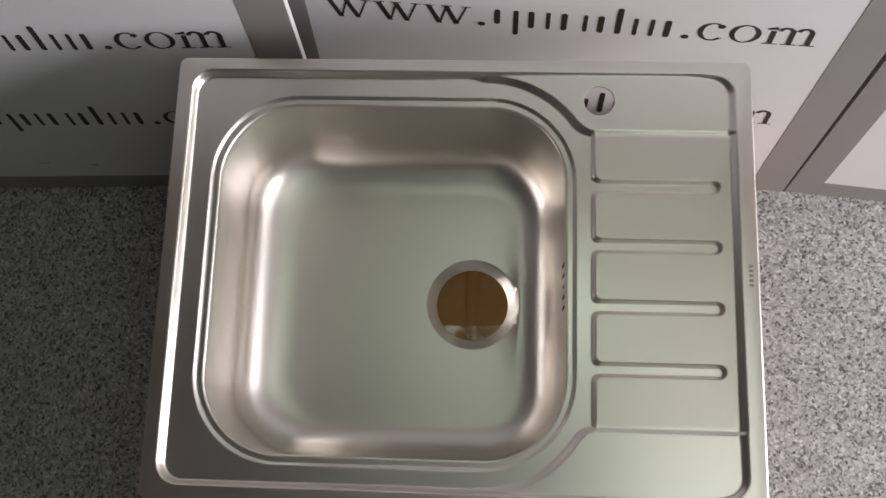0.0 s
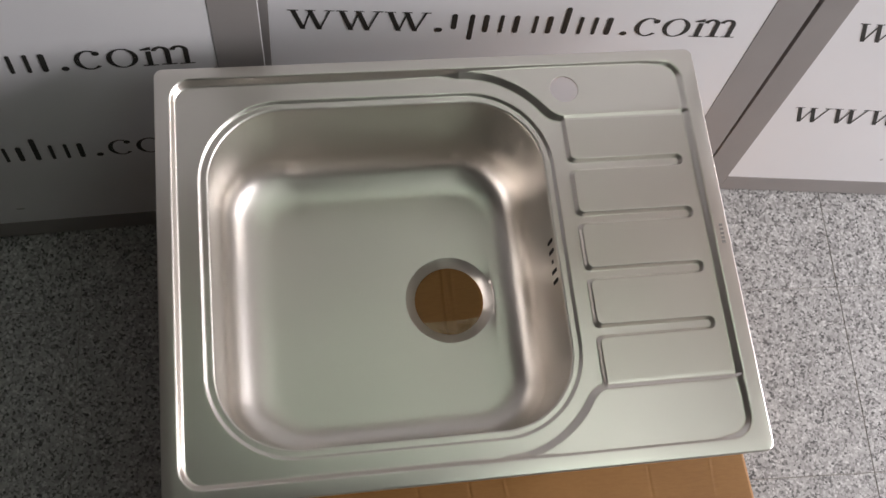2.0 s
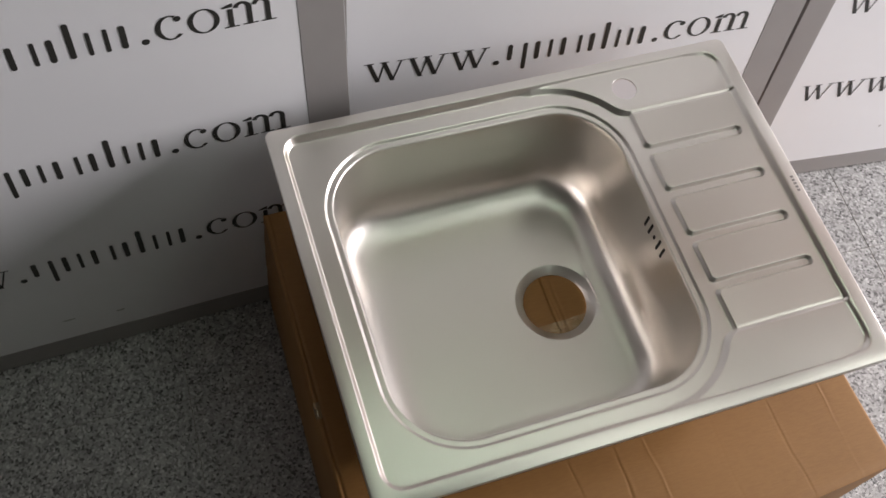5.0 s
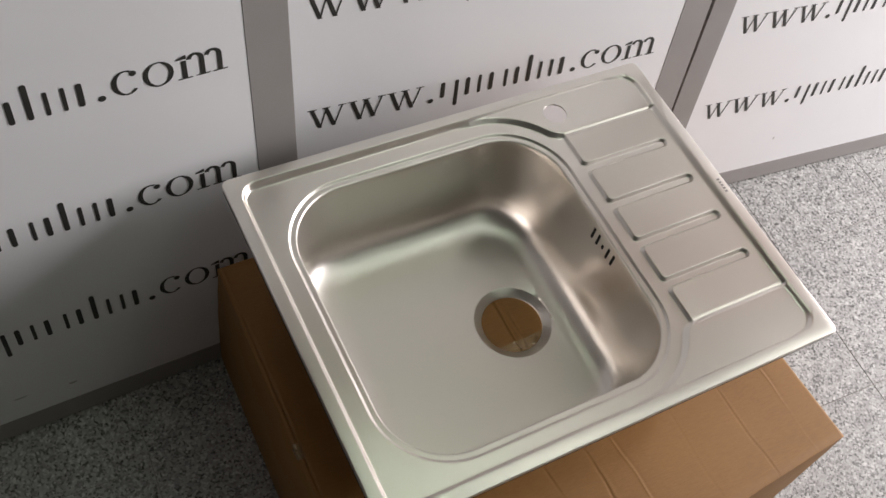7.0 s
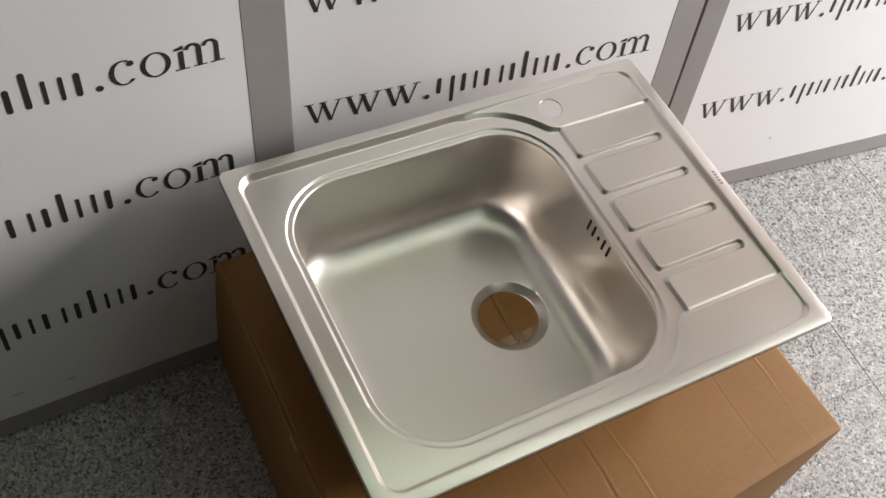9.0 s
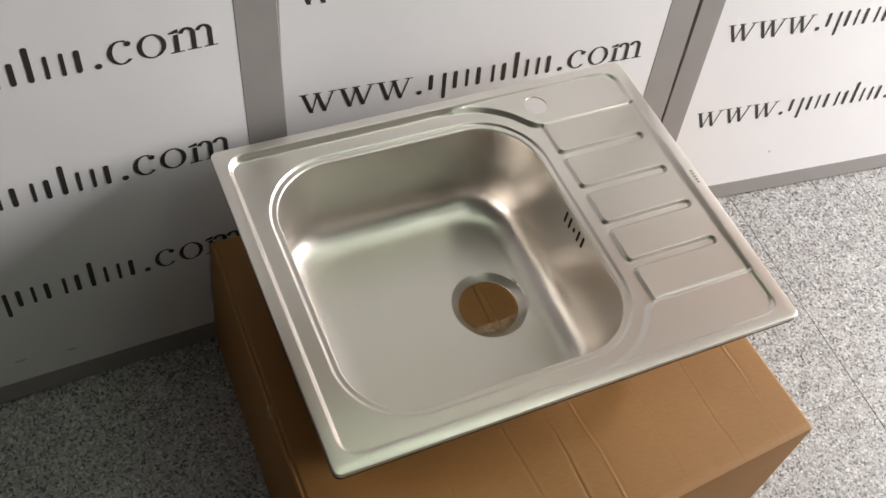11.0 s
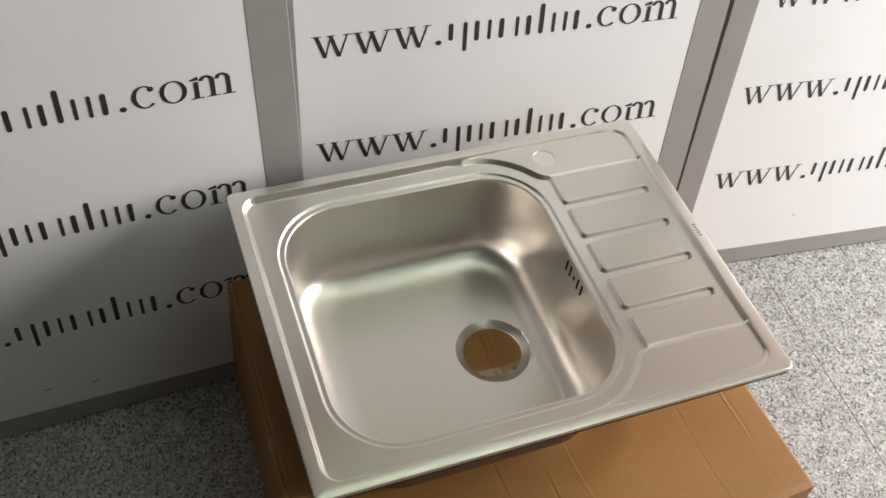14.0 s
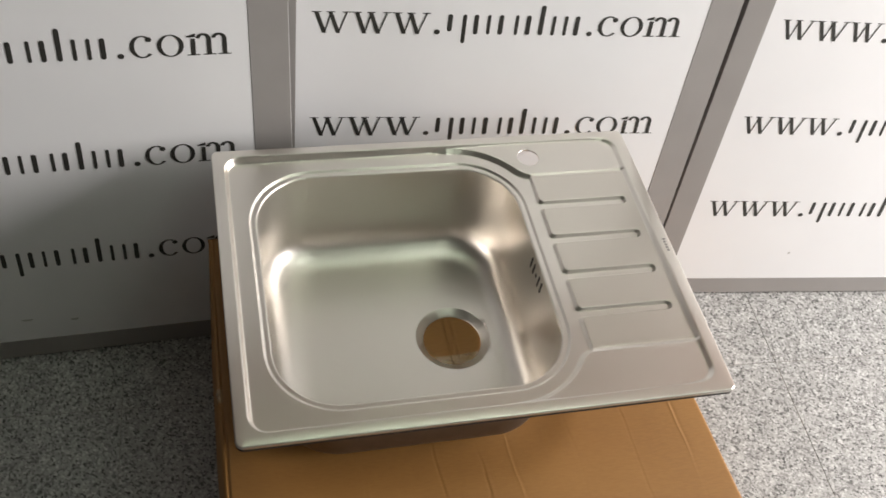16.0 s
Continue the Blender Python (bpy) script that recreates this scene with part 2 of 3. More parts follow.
def ring(bm, cx, cy, rx, ry, thick, thin, a0=0.0, a1=360.0, n=36):
    """A round letter's bowl: thick at the sides, thin above and below."""
    inner, outer = [], []
    for i in range(n + 1):
        a = radians(a0 + (a1 - a0) * i / n)
        c, s = math.cos(a), math.sin(a)
        outer.append((cx + rx * c, cy + ry * s))
        inner.append((cx + (rx - thick) * c, cy + (ry - thin) * s))
    for i in range(n):
        poly(bm, [outer[i], outer[i + 1], inner[i + 1], inner[i]])


def disc(bm, cx, cy, r, n=18):
    poly(bm, [(cx + r * math.cos(2 * math.pi * i / n), cy + r * math.sin(2 * math.pi * i / n)) for i in range(n)])


def glyph_w(bm, x):
    top = 0.45
    for a in (0.0, 0.25):
        stroke(bm, x + 0.09 + a, top, x + 0.235 + a, -0.01, 0.076)
        stroke(bm, x + 0.235 + a, -0.01, x + 0.36 + a + (0.02 if a else -0.012), top, 0.030)
    for c, h in ((0.09, 0.085), (0.345, 0.075), (0.63, 0.075)):
        poly(bm, [(x + c - h, top), (x + c + h, top), (x + c + h, top + 0.02), (x + c - h, top + 0.02)])


def glyph_dot(bm, x):
    disc(bm, x + 0.125, 0.045, 0.056)


def glyph_c(bm, x):
    ring(bm, x + 0.235, 0.225, 0.205, 0.237, 0.076, 0.028, 62, 318)
    disc(bm, x + 0.345, 0.375, 0.052)


def glyph_o(bm, x):
    ring(bm, x + 0.25, 0.225, 0.22, 0.237, 0.074, 0.026)


def glyph_m(bm, x):
    for i, c in enumerate((0.125, 0.39, 0.65)):
        poly(bm, [(x + c - 0.037, 0.0), (x + c + 0.037, 0.0), (x + c + 0.037, 0.36), (x + c - 0.037, 0.36)])
        poly(bm, [(x + c - 0.108, -0.001), (x + c + 0.108, -0.001), (x + c + 0.108, 0.022), (x + c - 0.108, 0.022)])
        if i:
            ring(bm, x + c - 0.095, 0.33, 0.132, 0.135, 0.074, 0.048, -10, 165, 18)
    poly(bm, [(x + 0.02, 0.385), (x + 0.085, 0.385), (x + 0.166, 0.39), (x + 0.166, 0.462), (x + 0.145, 0.462), (x + 0.02, 0.412)])


def bar(bm, x, y0, y1, w):
    """An upright bar with rounded ends."""
    r = w / 2
    poly(bm, [(x + r * math.cos(a), y1 - r + r * math.sin(a)) for a in np.linspace(0, math.pi, 7)] + [(x + r * math.cos(a), y0 + r + r * math.sin(a)) for a in np.linspace(math.pi, 2 * math.pi, 7)])


def mark_bars(bm, x):
    """The trade mark between the dots, as plain upright bars of its height and weight."""
    for c, y0, y1, w in ((0.10, 0.06, 0.45, 0.085), (0.37, -0.21, 0.45, 0.075), (0.59, 0.0, 0.45, 0.085), (0.83, 0.0, 0.45, 0.06), (1.06, 0.0, 0.45, 0.085), (1.36, 0.0, 0.45, 0.06),
                        (1.58, 0.0, 0.45, 0.085), (1.83, 0.0, 0.68, 0.085), (2.07, 0.0, 0.45, 0.06), (2.30, 0.0, 0.45, 0.06), (2.52, 0.0, 0.45, 0.085)):
        bar(bm, x + c, y0, y1, w)


def lettering():
    """One line of type, in metres, from its first stroke along +x."""
    bm = bmesh.new()
    x = -0.01
    for _ in range(3):
        glyph_w(bm, x)
        x += 0.722
    glyph_dot(bm, x)
    x += 0.25
    mark_bars(bm, x)
    x += 2.665
    glyph_dot(bm, x)
    x += 0.25
    for g, w in ((glyph_c, 0.444), (glyph_o, 0.5), (glyph_m, 0.778)):
        g(bm, x)
        x += w
    bmesh.ops.scale(bm, vec=(EM, EM * 0.89, EM), verts=bm.verts)
    return bm


_bm = lettering()
TYPE = bpy.data.meshes.new("lettering")
_bm.to_mesh(TYPE)
_bm.free()
TYPE.materials.append(BLACK_INK)
BASELINES = (0.1995, 0.383, 0.5665, 0.750, 0.9335)


def board(a, b, c, x_left, x_right, frame_l, frame_r, text_x, skew, label, pale_edge=False, smudges=(), thick=0.03):
    """A framed board that leans back: its face lies on y = a + b x + c (z - RIM); x_left and x_right bound its white panel at the floor; skew: how far its sides stand out of plumb."""
    u = Vector((1, b, 0)).normalized()
    n = Vector((b, -1, c)).normalized()
    v = n.cross(u)
    if v.z < 0:
        v = -v
    foot = Vector((x_left, a + b * x_left - c * RIM, 0.0))
    m = Matrix((u, v, n)).transposed().to_4x4()
    m.translation = foot
    thing = tagged(empty("display_board", m), label, "display board", "framed boards along the wall")
    wide, tall = (x_right - x_left) * math.hypot(1, b), 1.20
    lo = 0.042
    z0 = -thick
    base = 0.004  # clear of the floor where the leaning back edge comes down
    panel = part("panel", box_bm(0.0001, wide - 0.0001, lo + 0.0002, tall - 0.0502, z0 + 0.004, -0.0006), WHITE_BOARD, thing, "glossy white printed panel")
    part("frame_rail", box_bm(-frame_l, -0.0001, base, tall, z0, 0.0, 0.0005), GREY_FRAME, thing)
    part("frame_rail", box_bm(wide + 0.0001, wide + frame_r, base, tall, z0, 0.0, 0.0005), GREY_FRAME, thing)
    part("frame_rail", box_bm(0.0, wide, base, lo, z0, 0.0, 0.0005), GREY_FRAME, thing)
    part("frame_rail", box_bm(0.0, wide, tall - 0.05, tall, z0, 0.0, 0.0005), GREY_FRAME, thing)
    if pale_edge:
        part("edge_band", box_bm(wide + frame_r + 0.0001, wide + frame_r + 0.0005, base + 0.002, tall - 0.002, z0 + 0.001, -0.0006), WHITE_BOARD, thing, "thin white edge band")
    for sx, sz, w, hgt in smudges:
        sm = bmesh.new()
        poly(sm, [(w * math.cos(q) * (1 + 0.25 * math.sin(3 * q)), hgt * math.sin(q) * (1 + 0.3 * math.cos(2 * q))) for q in np.linspace(0, 2 * math.pi, 15)[:-1]])
        spot = part("smudge", sm, SMUDGE, panel, "small grey scuff mark")
        spot.location = ((sx - x_left) * math.hypot(1, b), sz / v.z, -0.0003)
    k = 1.0 / v.z
    first = (text_x - x_left) * math.hypot(1, b)
    for z in BASELINES:
        line = new("lettering", TYPE)
        line.parent = panel
        line.location = (first + skew[0] * z * k, z * k, -0.0003)
    for o in thing.children:
        if o.name.startswith(("panel", "frame_rail", "edge_band")):
            for vert in o.data.vertices:
                vert.co.x += (skew[0] + (skew[1] - skew[0]) * min(1.0, max(0.0, vert.co.x / wide))) * vert.co.y
    return thing


RIM = 0.439
board(0.5546, 0.0265, 0.1578, -0.880, -0.253, 0.052, 0.057, -0.864, (-0.012, -0.012), "white printed board in a grey frame, half in shadow", True, ((-0.645, 0.087, 0.009, 0.0025), (-0.571, 0.079, 0.006, 0.003)), 0.013)
board(0.5801, -0.0633, 0.1576, -0.198, 0.427, 0.034, 0.054, -0.175, (0.003, 0.035), "white printed board in a grey frame, leaning on the wall")
board(0.6000, -0.1000, 0.1600, 0.530, 1.160, 0.0455, 0.052, 0.5565, (0.038, 0.038), "brightly lit white printed board in a grey frame", False, ((0.764, 0.107, 0.0025, 0.004),))

# ---------------------------------------------------------------- the sink
OUT = (-0.332, 0.321, -0.0015, 0.4975)  # the outer edge of the rim
SINK_X, SINK_Y = 0.0045, 0.0025
HOLE = (0.1515, 0.4505, 0.0175)
DRAIN = (0.0095, 0.246)
BOWL = (-0.279, 0.1175, 0.047, 0.4465, 0.090)


def rrect_sd(x, y, x0, x1, y0, y1, r):
    qx = np.abs(x - (x0 + x1) / 2) - (x1 - x0) / 2 + r
    qy = np.abs(y - (y0 + y1) / 2) - (y1 - y0) / 2 + r
    return np.hypot(np.maximum(qx, 0), np.maximum(qy, 0)) + np.minimum(np.maximum(qx, qy), 0) - r


def rrect_pts(x0, x1, y0, y1, r, corner=16, side=14):
    """Points round a rounded rectangle, the same number for every size."""
    pts = []
    for cx, cy, a0, ex, ey in ((x1 - r, y1 - r, 0, x0 + r, y1), (x0 + r, y1 - r, 90, x0, y0 + r), (x0 + r, y0 + r, 180, x1 - r, y0), (x1 - r, y0 + r, 270, x1, y1 - r)):
        for i in range(corner + 1):
            a = radians(a0 + 90 * i / corner)
            pts.append((cx + r * math.cos(a), cy + r * math.sin(a)))
        sx, sy = pts[-1]
        pts += [(sx + (ex - sx) * i / side, sy + (ey - sy) * i / side) for i in range(1, side)]
    return pts


def channel_sd(x, y, yc):
    return np.hypot(np.maximum(np.abs(x - 0.17) - 0.106, 0), y - yc) - 0.006


def both(a, c, k):
    """The smaller of two distances, blended over k."""
    h = np.clip(0.5 + 0.5 * (c - a) / k, 0, 1)
    return c + (a - c) * h - k * h * (1 - h)


def ease(u, r=0.22):
    """A straight slope from 0 to 1 with rounded ends."""
    u = np.clip(u, 0.0, 1.0)
    s = 1 / (1 - r)
    low = u < r
    high = u > 1 - r
    return np.where(low, s * u * u / (2 * r), np.where(high, 1 - s * (1 - u) ** 2 / (2 * r), s * (u - r / 2)))


def pressed(x, y):
    """Height of the pressed sheet below the rim, metres, and how far a spot belongs to the draining pads."""
    edge = -rrect_sd(x, y, -0.316, 0.304, 0.0145, 0.4835, 0.026)
    d1 = both(np.hypot(np.maximum(x - 0.025, 0), y - 0.3565) - 0.120 - 0.25 * np.maximum(0.025 - x, 0), y - 0.4125, 0.016)
    d2 = both(np.hypot(np.maximum(x - 0.025, 0), y - 0.137) - 0.119 - 0.25 * np.maximum(0.025 - x, 0), 0.0865 - y, 0.016)
    bend = 0.0088 - 0.0022 * smooth01((x - 0.122) / 0.022)  # the curved ends slope more gently
    back, front = ease(d1 / bend + 0.5), ease(d2 / bend + 0.5)
    inside = x - 0.1445
    for yc in (0.351, 0.283, 0.2155, 0.148):
        inside = both(inside, channel_sd(x, y, yc), 0.009)  # the pads' corners are rounded
    pad = ease(inside / 0.0046 + 0.5) * (1 - back) * (1 - front)
    f = -0.0105 + 0.0064 * (back + front) + 0.0052 * pad
    seam = smooth01((x - 0.140) / 0.012)  # a shallow groove parts the pads from the end fields
    f = f - 0.0011 * seam * (np.exp(-((d1 / 0.0026) ** 2)) + np.exp(-((d2 / 0.0026) ** 2)))
    out = rrect_sd(x, y, *BOWL)
    f = f - 0.0030 * ease((0.0090 - out) / 0.0042)
    shelf = smooth01(d1 / 0.045 + 0.5) + smooth01(d2 / 0.045 + 0.5)
    w = np.maximum(0.0028, 0.86 * (0.0105 - 0.0054 * shelf - 0.0048 * pad) - 0.0016) + 0.0075 * smooth01((x - 0.25) / 0.05)
    crown = np.clip(1 + rrect_sd(x, y, *OUT, 0.0103) / 0.0145, 0, 1)  # the rim falls away towards its outer edge
    return f * ease(edge / w, 0.42) - 0.0008 * crown * crown, pad * smooth01(edge / 0.006 - 0.7)


def sheet():
    """The pressed top: a fine grid whose border is drawn onto the rim, the bowl's lip and the tap hole."""
    step = 0.00135
    rim = (OUT[0] + 0.0018, OUT[1] - 0.0018, OUT[2] + 0.0018, OUT[3] - 0.0018, 0.0085)
    xs = np.linspace(rim[0], rim[1], int(round((rim[1] - rim[0]) / step)) + 1)
    ys = np.linspace(rim[2], rim[3], int(round((rim[3] - rim[2]) / step)) + 1)
    gx, gy = np.meshgrid(xs, ys, indexing="ij")

    def borders(x, y):
        return (-rrect_sd(x, y, *rim), rrect_sd(x, y, *BOWL), np.hypot(x - HOLE[0], y - HOLE[1]) - HOLE[2])

    # spots close to a border move onto it
    e = 1e-5
    for k in range(3):
        for _ in range(4):
            d = borders(gx, gy)[k]
            dx = (borders(gx + e, gy)[k] - borders(gx - e, gy)[k]) / (2 * e)
            dy = (borders(gx, gy + e)[k] - borders(gx, gy - e)[k]) / (2 * e)
            near = np.abs(d) < 0.62 * step
            gx = np.where(near, gx - d * dx, gx)
            gy = np.where(near, gy - d * dy, gy)
    good = np.minimum.reduce(borders(gx, gy)) > -1e-6
    cell = good[:-1, :-1] & good[1:, :-1] & good[1:, 1:] & good[:-1, 1:]
    idx = np.arange(gx.size).reshape(gx.shape)
    quad = np.stack([idx[:-1, :-1][cell], idx[1:, :-1][cell], idx[1:, 1:][cell], idx[:-1, 1:][cell]], 1)
    # cells cut by a border keep the three corners that lie inside
    tris = []
    for o in range(4):
        ring3 = [(idx[:-1, :-1], good[:-1, :-1]), (idx[1:, :-1], good[1:, :-1]), (idx[1:, 1:], good[1:, 1:]), (idx[:-1, 1:], good[:-1, 1:])]
        three = ring3[:o] + ring3[o + 1:]
        hit = three[0][1] & three[1][1] & three[2][1] & ~ring3[o][1]
        tris.append(np.stack([c[0][hit] for c in three], 1))
    tris = np.concatenate(tris)
    used, flat = np.unique(np.concatenate([quad.ravel(), tris.ravel()]), return_inverse=True)
    vx = np.stack([gx.ravel()[used], gy.ravel()[used]], 1)
    faces = flat[:quad.size].reshape(-1, 4).tolist() + flat[quad.size:].reshape(-1, 3).tolist()
    mid = np.concatenate([vx[flat[:quad.size].reshape(-1, 4)].mean(axis=1), vx[flat[quad.size:].reshape(-1, 3)].mean(axis=1)])
    z, _ = pressed(vx[:, 0], vx[:, 1])
    e = 2e-4
    nx = -(pressed(vx[:, 0] + e, vx[:, 1])[0] - pressed(vx[:, 0] - e, vx[:, 1])[0]) / (2 * e)
    ny = -(pressed(vx[:, 0], vx[:, 1] + e)[0] - pressed(vx[:, 0], vx[:, 1] - e)[0]) / (2 * e)
    nor = np.stack([nx, ny, np.ones_like(nx)], 1)
    nor /= np.linalg.norm(nor, axis=1)[:, None]
    me = bpy.data.meshes.new("pressed_top")
    me.from_pydata([(x, y, k) for (x, y), k in zip(vx, z)], [], faces)
    me.polygons.foreach_set("use_smooth", [True] * len(faces))
    me.materials.append(STEEL)
    me.materials.append(STEEL_LINEN)
    me.polygons.foreach_set("material_index", (pressed(mid[:, 0], mid[:, 1])[1] > 0.97).astype(int))
    me.normals_split_custom_set_from_vertices(nor.tolist())
    return me


def loft(rings, close_last=False):
    bm = bmesh.new()
    rows = [[bm.verts.new(p) for p in r] for r in rings]
    n = len(rows[0])
    for a, b in zip(rows, rows[1:]):
        for i in range(n):
            bm.faces.new((a[i], a[(i + 1) % n], b[(i + 1) % n], b[i]))
    bmesh.ops.recalc_face_normals(bm, faces=bm.faces)
    return bm


sink = tagged(empty("kitchen_sink", pose(SINK_X, SINK_Y, RIM)), "new satin stainless steel sink with ribbed drainer, on a cardboard box", "sink")
top = new("pressed_top", sheet())
top.parent = sink

# folded outer edge
rings = []
for inset, z in ((0.0018, -0.0006), (0.0012, -0.00075), (0.0006, -0.0011), (0.0002, -0.0017), (0.0, -0.0025), (0.0, -0.0060), (0.0005, -0.0064), (0.0022, -0.0065), (0.0024, -0.0034)):
    rings.append([(x, y, z) for x, y in rrect_pts(OUT[0] + inset, OUT[1] - inset, OUT[2] + inset, OUT[3] - inset, 0.0103 - inset, 8, 60)])
part("folded_edge", loft(rings), STEEL, sink, smooth=True)

# assumed gasket under the fold: a band added for the dark line there
rings = [[(x, y, z) for x, y in rrect_pts(OUT[0] + inset, OUT[1] - inset, OUT[2] + inset, OUT[3] - inset, 0.0103 - inset, 8, 60)] for inset, z in ((0.0026, -0.0066), (0.0006, -0.0068), (0.0002, -0.0085), (0.0006, -0.0115), (0.0030, -0.0118))]
part("gasket", loft(rings), DARK_GAP, sink, "dark band below the rim, an assumed gasket", smooth=True)

# bowl
FLOOR_Z, LIP = -0.179, -0.0135


def bowl_ring(inset, z, sweep=0.0):
    """One level of the bowl; the bends at the left, front and back are wider than the one beside the drain."""
    x0, x1, y0, y1, r0 = BOWL
    return [(x, y, z) for x, y in rrect_pts(x0 + inset + 0.024 * sweep, x1 - inset, y0 + inset + 0.006 * sweep, y1 - inset - 0.0125 * sweep, max(r0 - inset * 0.95, 0.036), 20, 40)]


prof = [(0.0, LIP)]
lip = 0.003
for k in range(1, 9):
    a = radians(82 * k / 8)
    prof.append((lip * math.sin(a), LIP - lip * (1 - math.cos(a))))
fr, draft = 0.047, 0.02
bx, bz = prof[-1]
fv = 0.051
wall_end = FLOOR_Z + fv
for k in range(1, 13):
    z = bz + (wall_end - bz) * k / 12
    prof.append((bx + draft * (bz - z), z))
wx = prof[-1][0]
for k in range(1, 29):
    a = radians(90 * k / 28)
    prof.append((wx + fr * (1 - max(0.0, math.cos(a)) ** 0.87) * 0.98, wall_end - fv * math.sin(a) ** 0.87))
rings = [bowl_ring(i, z, max(0.0, (i - wx) / (fr * 0.98))) for i, z in prof]
last = rings[-1]
for k in range(1, 9):
    u = k / 8
    ringk = []
    for x, y, z in last:
        a = math.atan2(y - DRAIN[1], x - DRAIN[0])
        cx, cy = DRAIN[0] + 0.0575 * math.cos(a), DRAIN[1] + 0.0575 * math.sin(a)
        ringk.append((x + (cx - x) * u, y + (cy - y) * u, z - 0.0022 * u))
    rings.append(ringk)
bowl = part("bowl", loft(rings), [STEEL_BOWL, SHADED_UNDERSIDE], sink, smooth=True)
solid = bowl.modifiers.new("sheet thickness", "SOLIDIFY")
solid.thickness, solid.offset, solid.use_rim, solid.material_offset = 0.0008, -1.0, False, 1
for f in bowl.data.polygons:
    if f.center.z < -0.17 and f.normal.z < 0:
        bowl.data.flip_normals()
        break


def turned(profile, n=64):
    """A turned ring round the drain's axis."""
    return loft([[(DRAIN[0] + r * math.cos(2 * math.pi * i / n), DRAIN[1] + r * math.sin(2 * math.pi * i / n), z) for i in range(n)] for r, z in profile])


dz = FLOOR_Z - 0.0022
part("drain_collar", turned(((0.0577, dz + 0.0001), (0.0568, dz - 0.0003), (0.0556, dz - 0.0012), (0.0455, dz - 0.0070), (0.0450, dz - 0.0076), (0.0450, dz - 0.0081))), STEEL_BOWL, bowl, smooth=True)

# overflow: five upright black plugs beside the drainer, coloured as the slots' shade
def capsule_bm(half, r, depth, n=8):
    bm = bmesh.new()
    pts = [(r * math.cos(a), half + r * math.sin(a)) for a in np.linspace(0, math.pi, n)] + [(r * math.cos(a), -half + r * math.sin(a)) for a in np.linspace(math.pi, 2 * math.pi, n)]
    f = [bm.verts.new((0.0, x, z)) for x, z in pts]
    b = [bm.verts.new((depth, x, z)) for x, z in pts]
    bm.faces.new(f)
    bm.faces.new(b[::-1])
    for i in range(len(f)):
        bm.faces.new((f[i], b[i], b[(i + 1) % len(f)], f[(i + 1) % len(f)]))
    bmesh.ops.recalc_face_normals(bm, faces=bm.faces)
    return bm


for k, half in enumerate((0.0088, 0.0088, 0.0020, 0.0088, 0.0088)):
    z = -0.0355 - (0.001 if k == 2 else 0)
    slot = part("overflow_slot", capsule_bm(half, 0.0022, 0.004), SLOT_DARK, bowl, "solid black plug, the shade of an overflow slot")
    slot.location = (BOWL[1] - prof[8][0] - draft * (bz - z) - 0.0004, 0.2665 - 0.0121 * k, z)
    slot.rotation_euler = (0, radians(math.degrees(math.atan(draft))), 0)

# cut edge of the tap hole
zh = float(pressed(np.array([HOLE[0]]), np.array([HOLE[1]]))[0][0])
rings = [[(HOLE[0] + r * math.cos(2 * math.pi * i / 48), HOLE[1] + r * math.sin(2 * math.pi * i / 48), zh + z) for i in range(48)] for r, z in ((HOLE[2] + 0.0002, 0.0), (HOLE[2] - 0.0003, -0.0004), (HOLE[2] - 0.0003, -0.0016), (HOLE[2] + 0.0006, -0.0018))]
part("tap_hole_edge", loft(rings), STEEL, sink, smooth=True)

# etched maker's mark on the rim, as plain bars
for k in range(5):
    bar = part("etched_bar", box_bm(-0.0022, 0.0022, -0.0016, 0.0016, 0.0, 0.00015), MARK_GREY, sink, "grey etched mark")
    bar.location = (0.3115, 0.262 - 0.0052 * k, -0.0001)

# ---------------------------------------------------------------- the box under it
BOX_TOP = RIM + FLOOR_Z - 0.0022 - 0.0082
CORNERS = ((-0.347, -0.152), (0.3745, -0.096), (0.345, 0.488), (-0.342, 0.488))


def sag(x, y):
    """How much higher the lid stays away from the bowl, whose weight presses it down."""
    x0, x1, y0, y1, r = BOWL
    return 0.008 * float(smooth01((rrect_sd(x - SINK_X, y - SINK_Y, x0, x1, y0, y1, r) + 0.02) / 0.08))


def on_box(s, t):
    (ax, ay), (bx_, by_), (cx, cy), (dx, dy) = CORNERS
    return ((1 - s) * (1 - t) * ax + s * (1 - t) * bx_ + s * t * cx + (1 - s) * t * dx, (1 - s) * (1 - t) * ay + s * (1 - t) * by_ + s * t * cy + (1 - s) * t * dy)


carton = tagged(empty("cardboard_box"), "brown corrugated cardboard box, creased and taped, on the floor", "box")
CREASES = ((0.012, 0.0012), (-0.157, 0.0009), (-0.050, 0.0006), (0.058, 0.0010), (0.150, 0.0004), (0.240, 0.0009), (0.322, 0.0012))


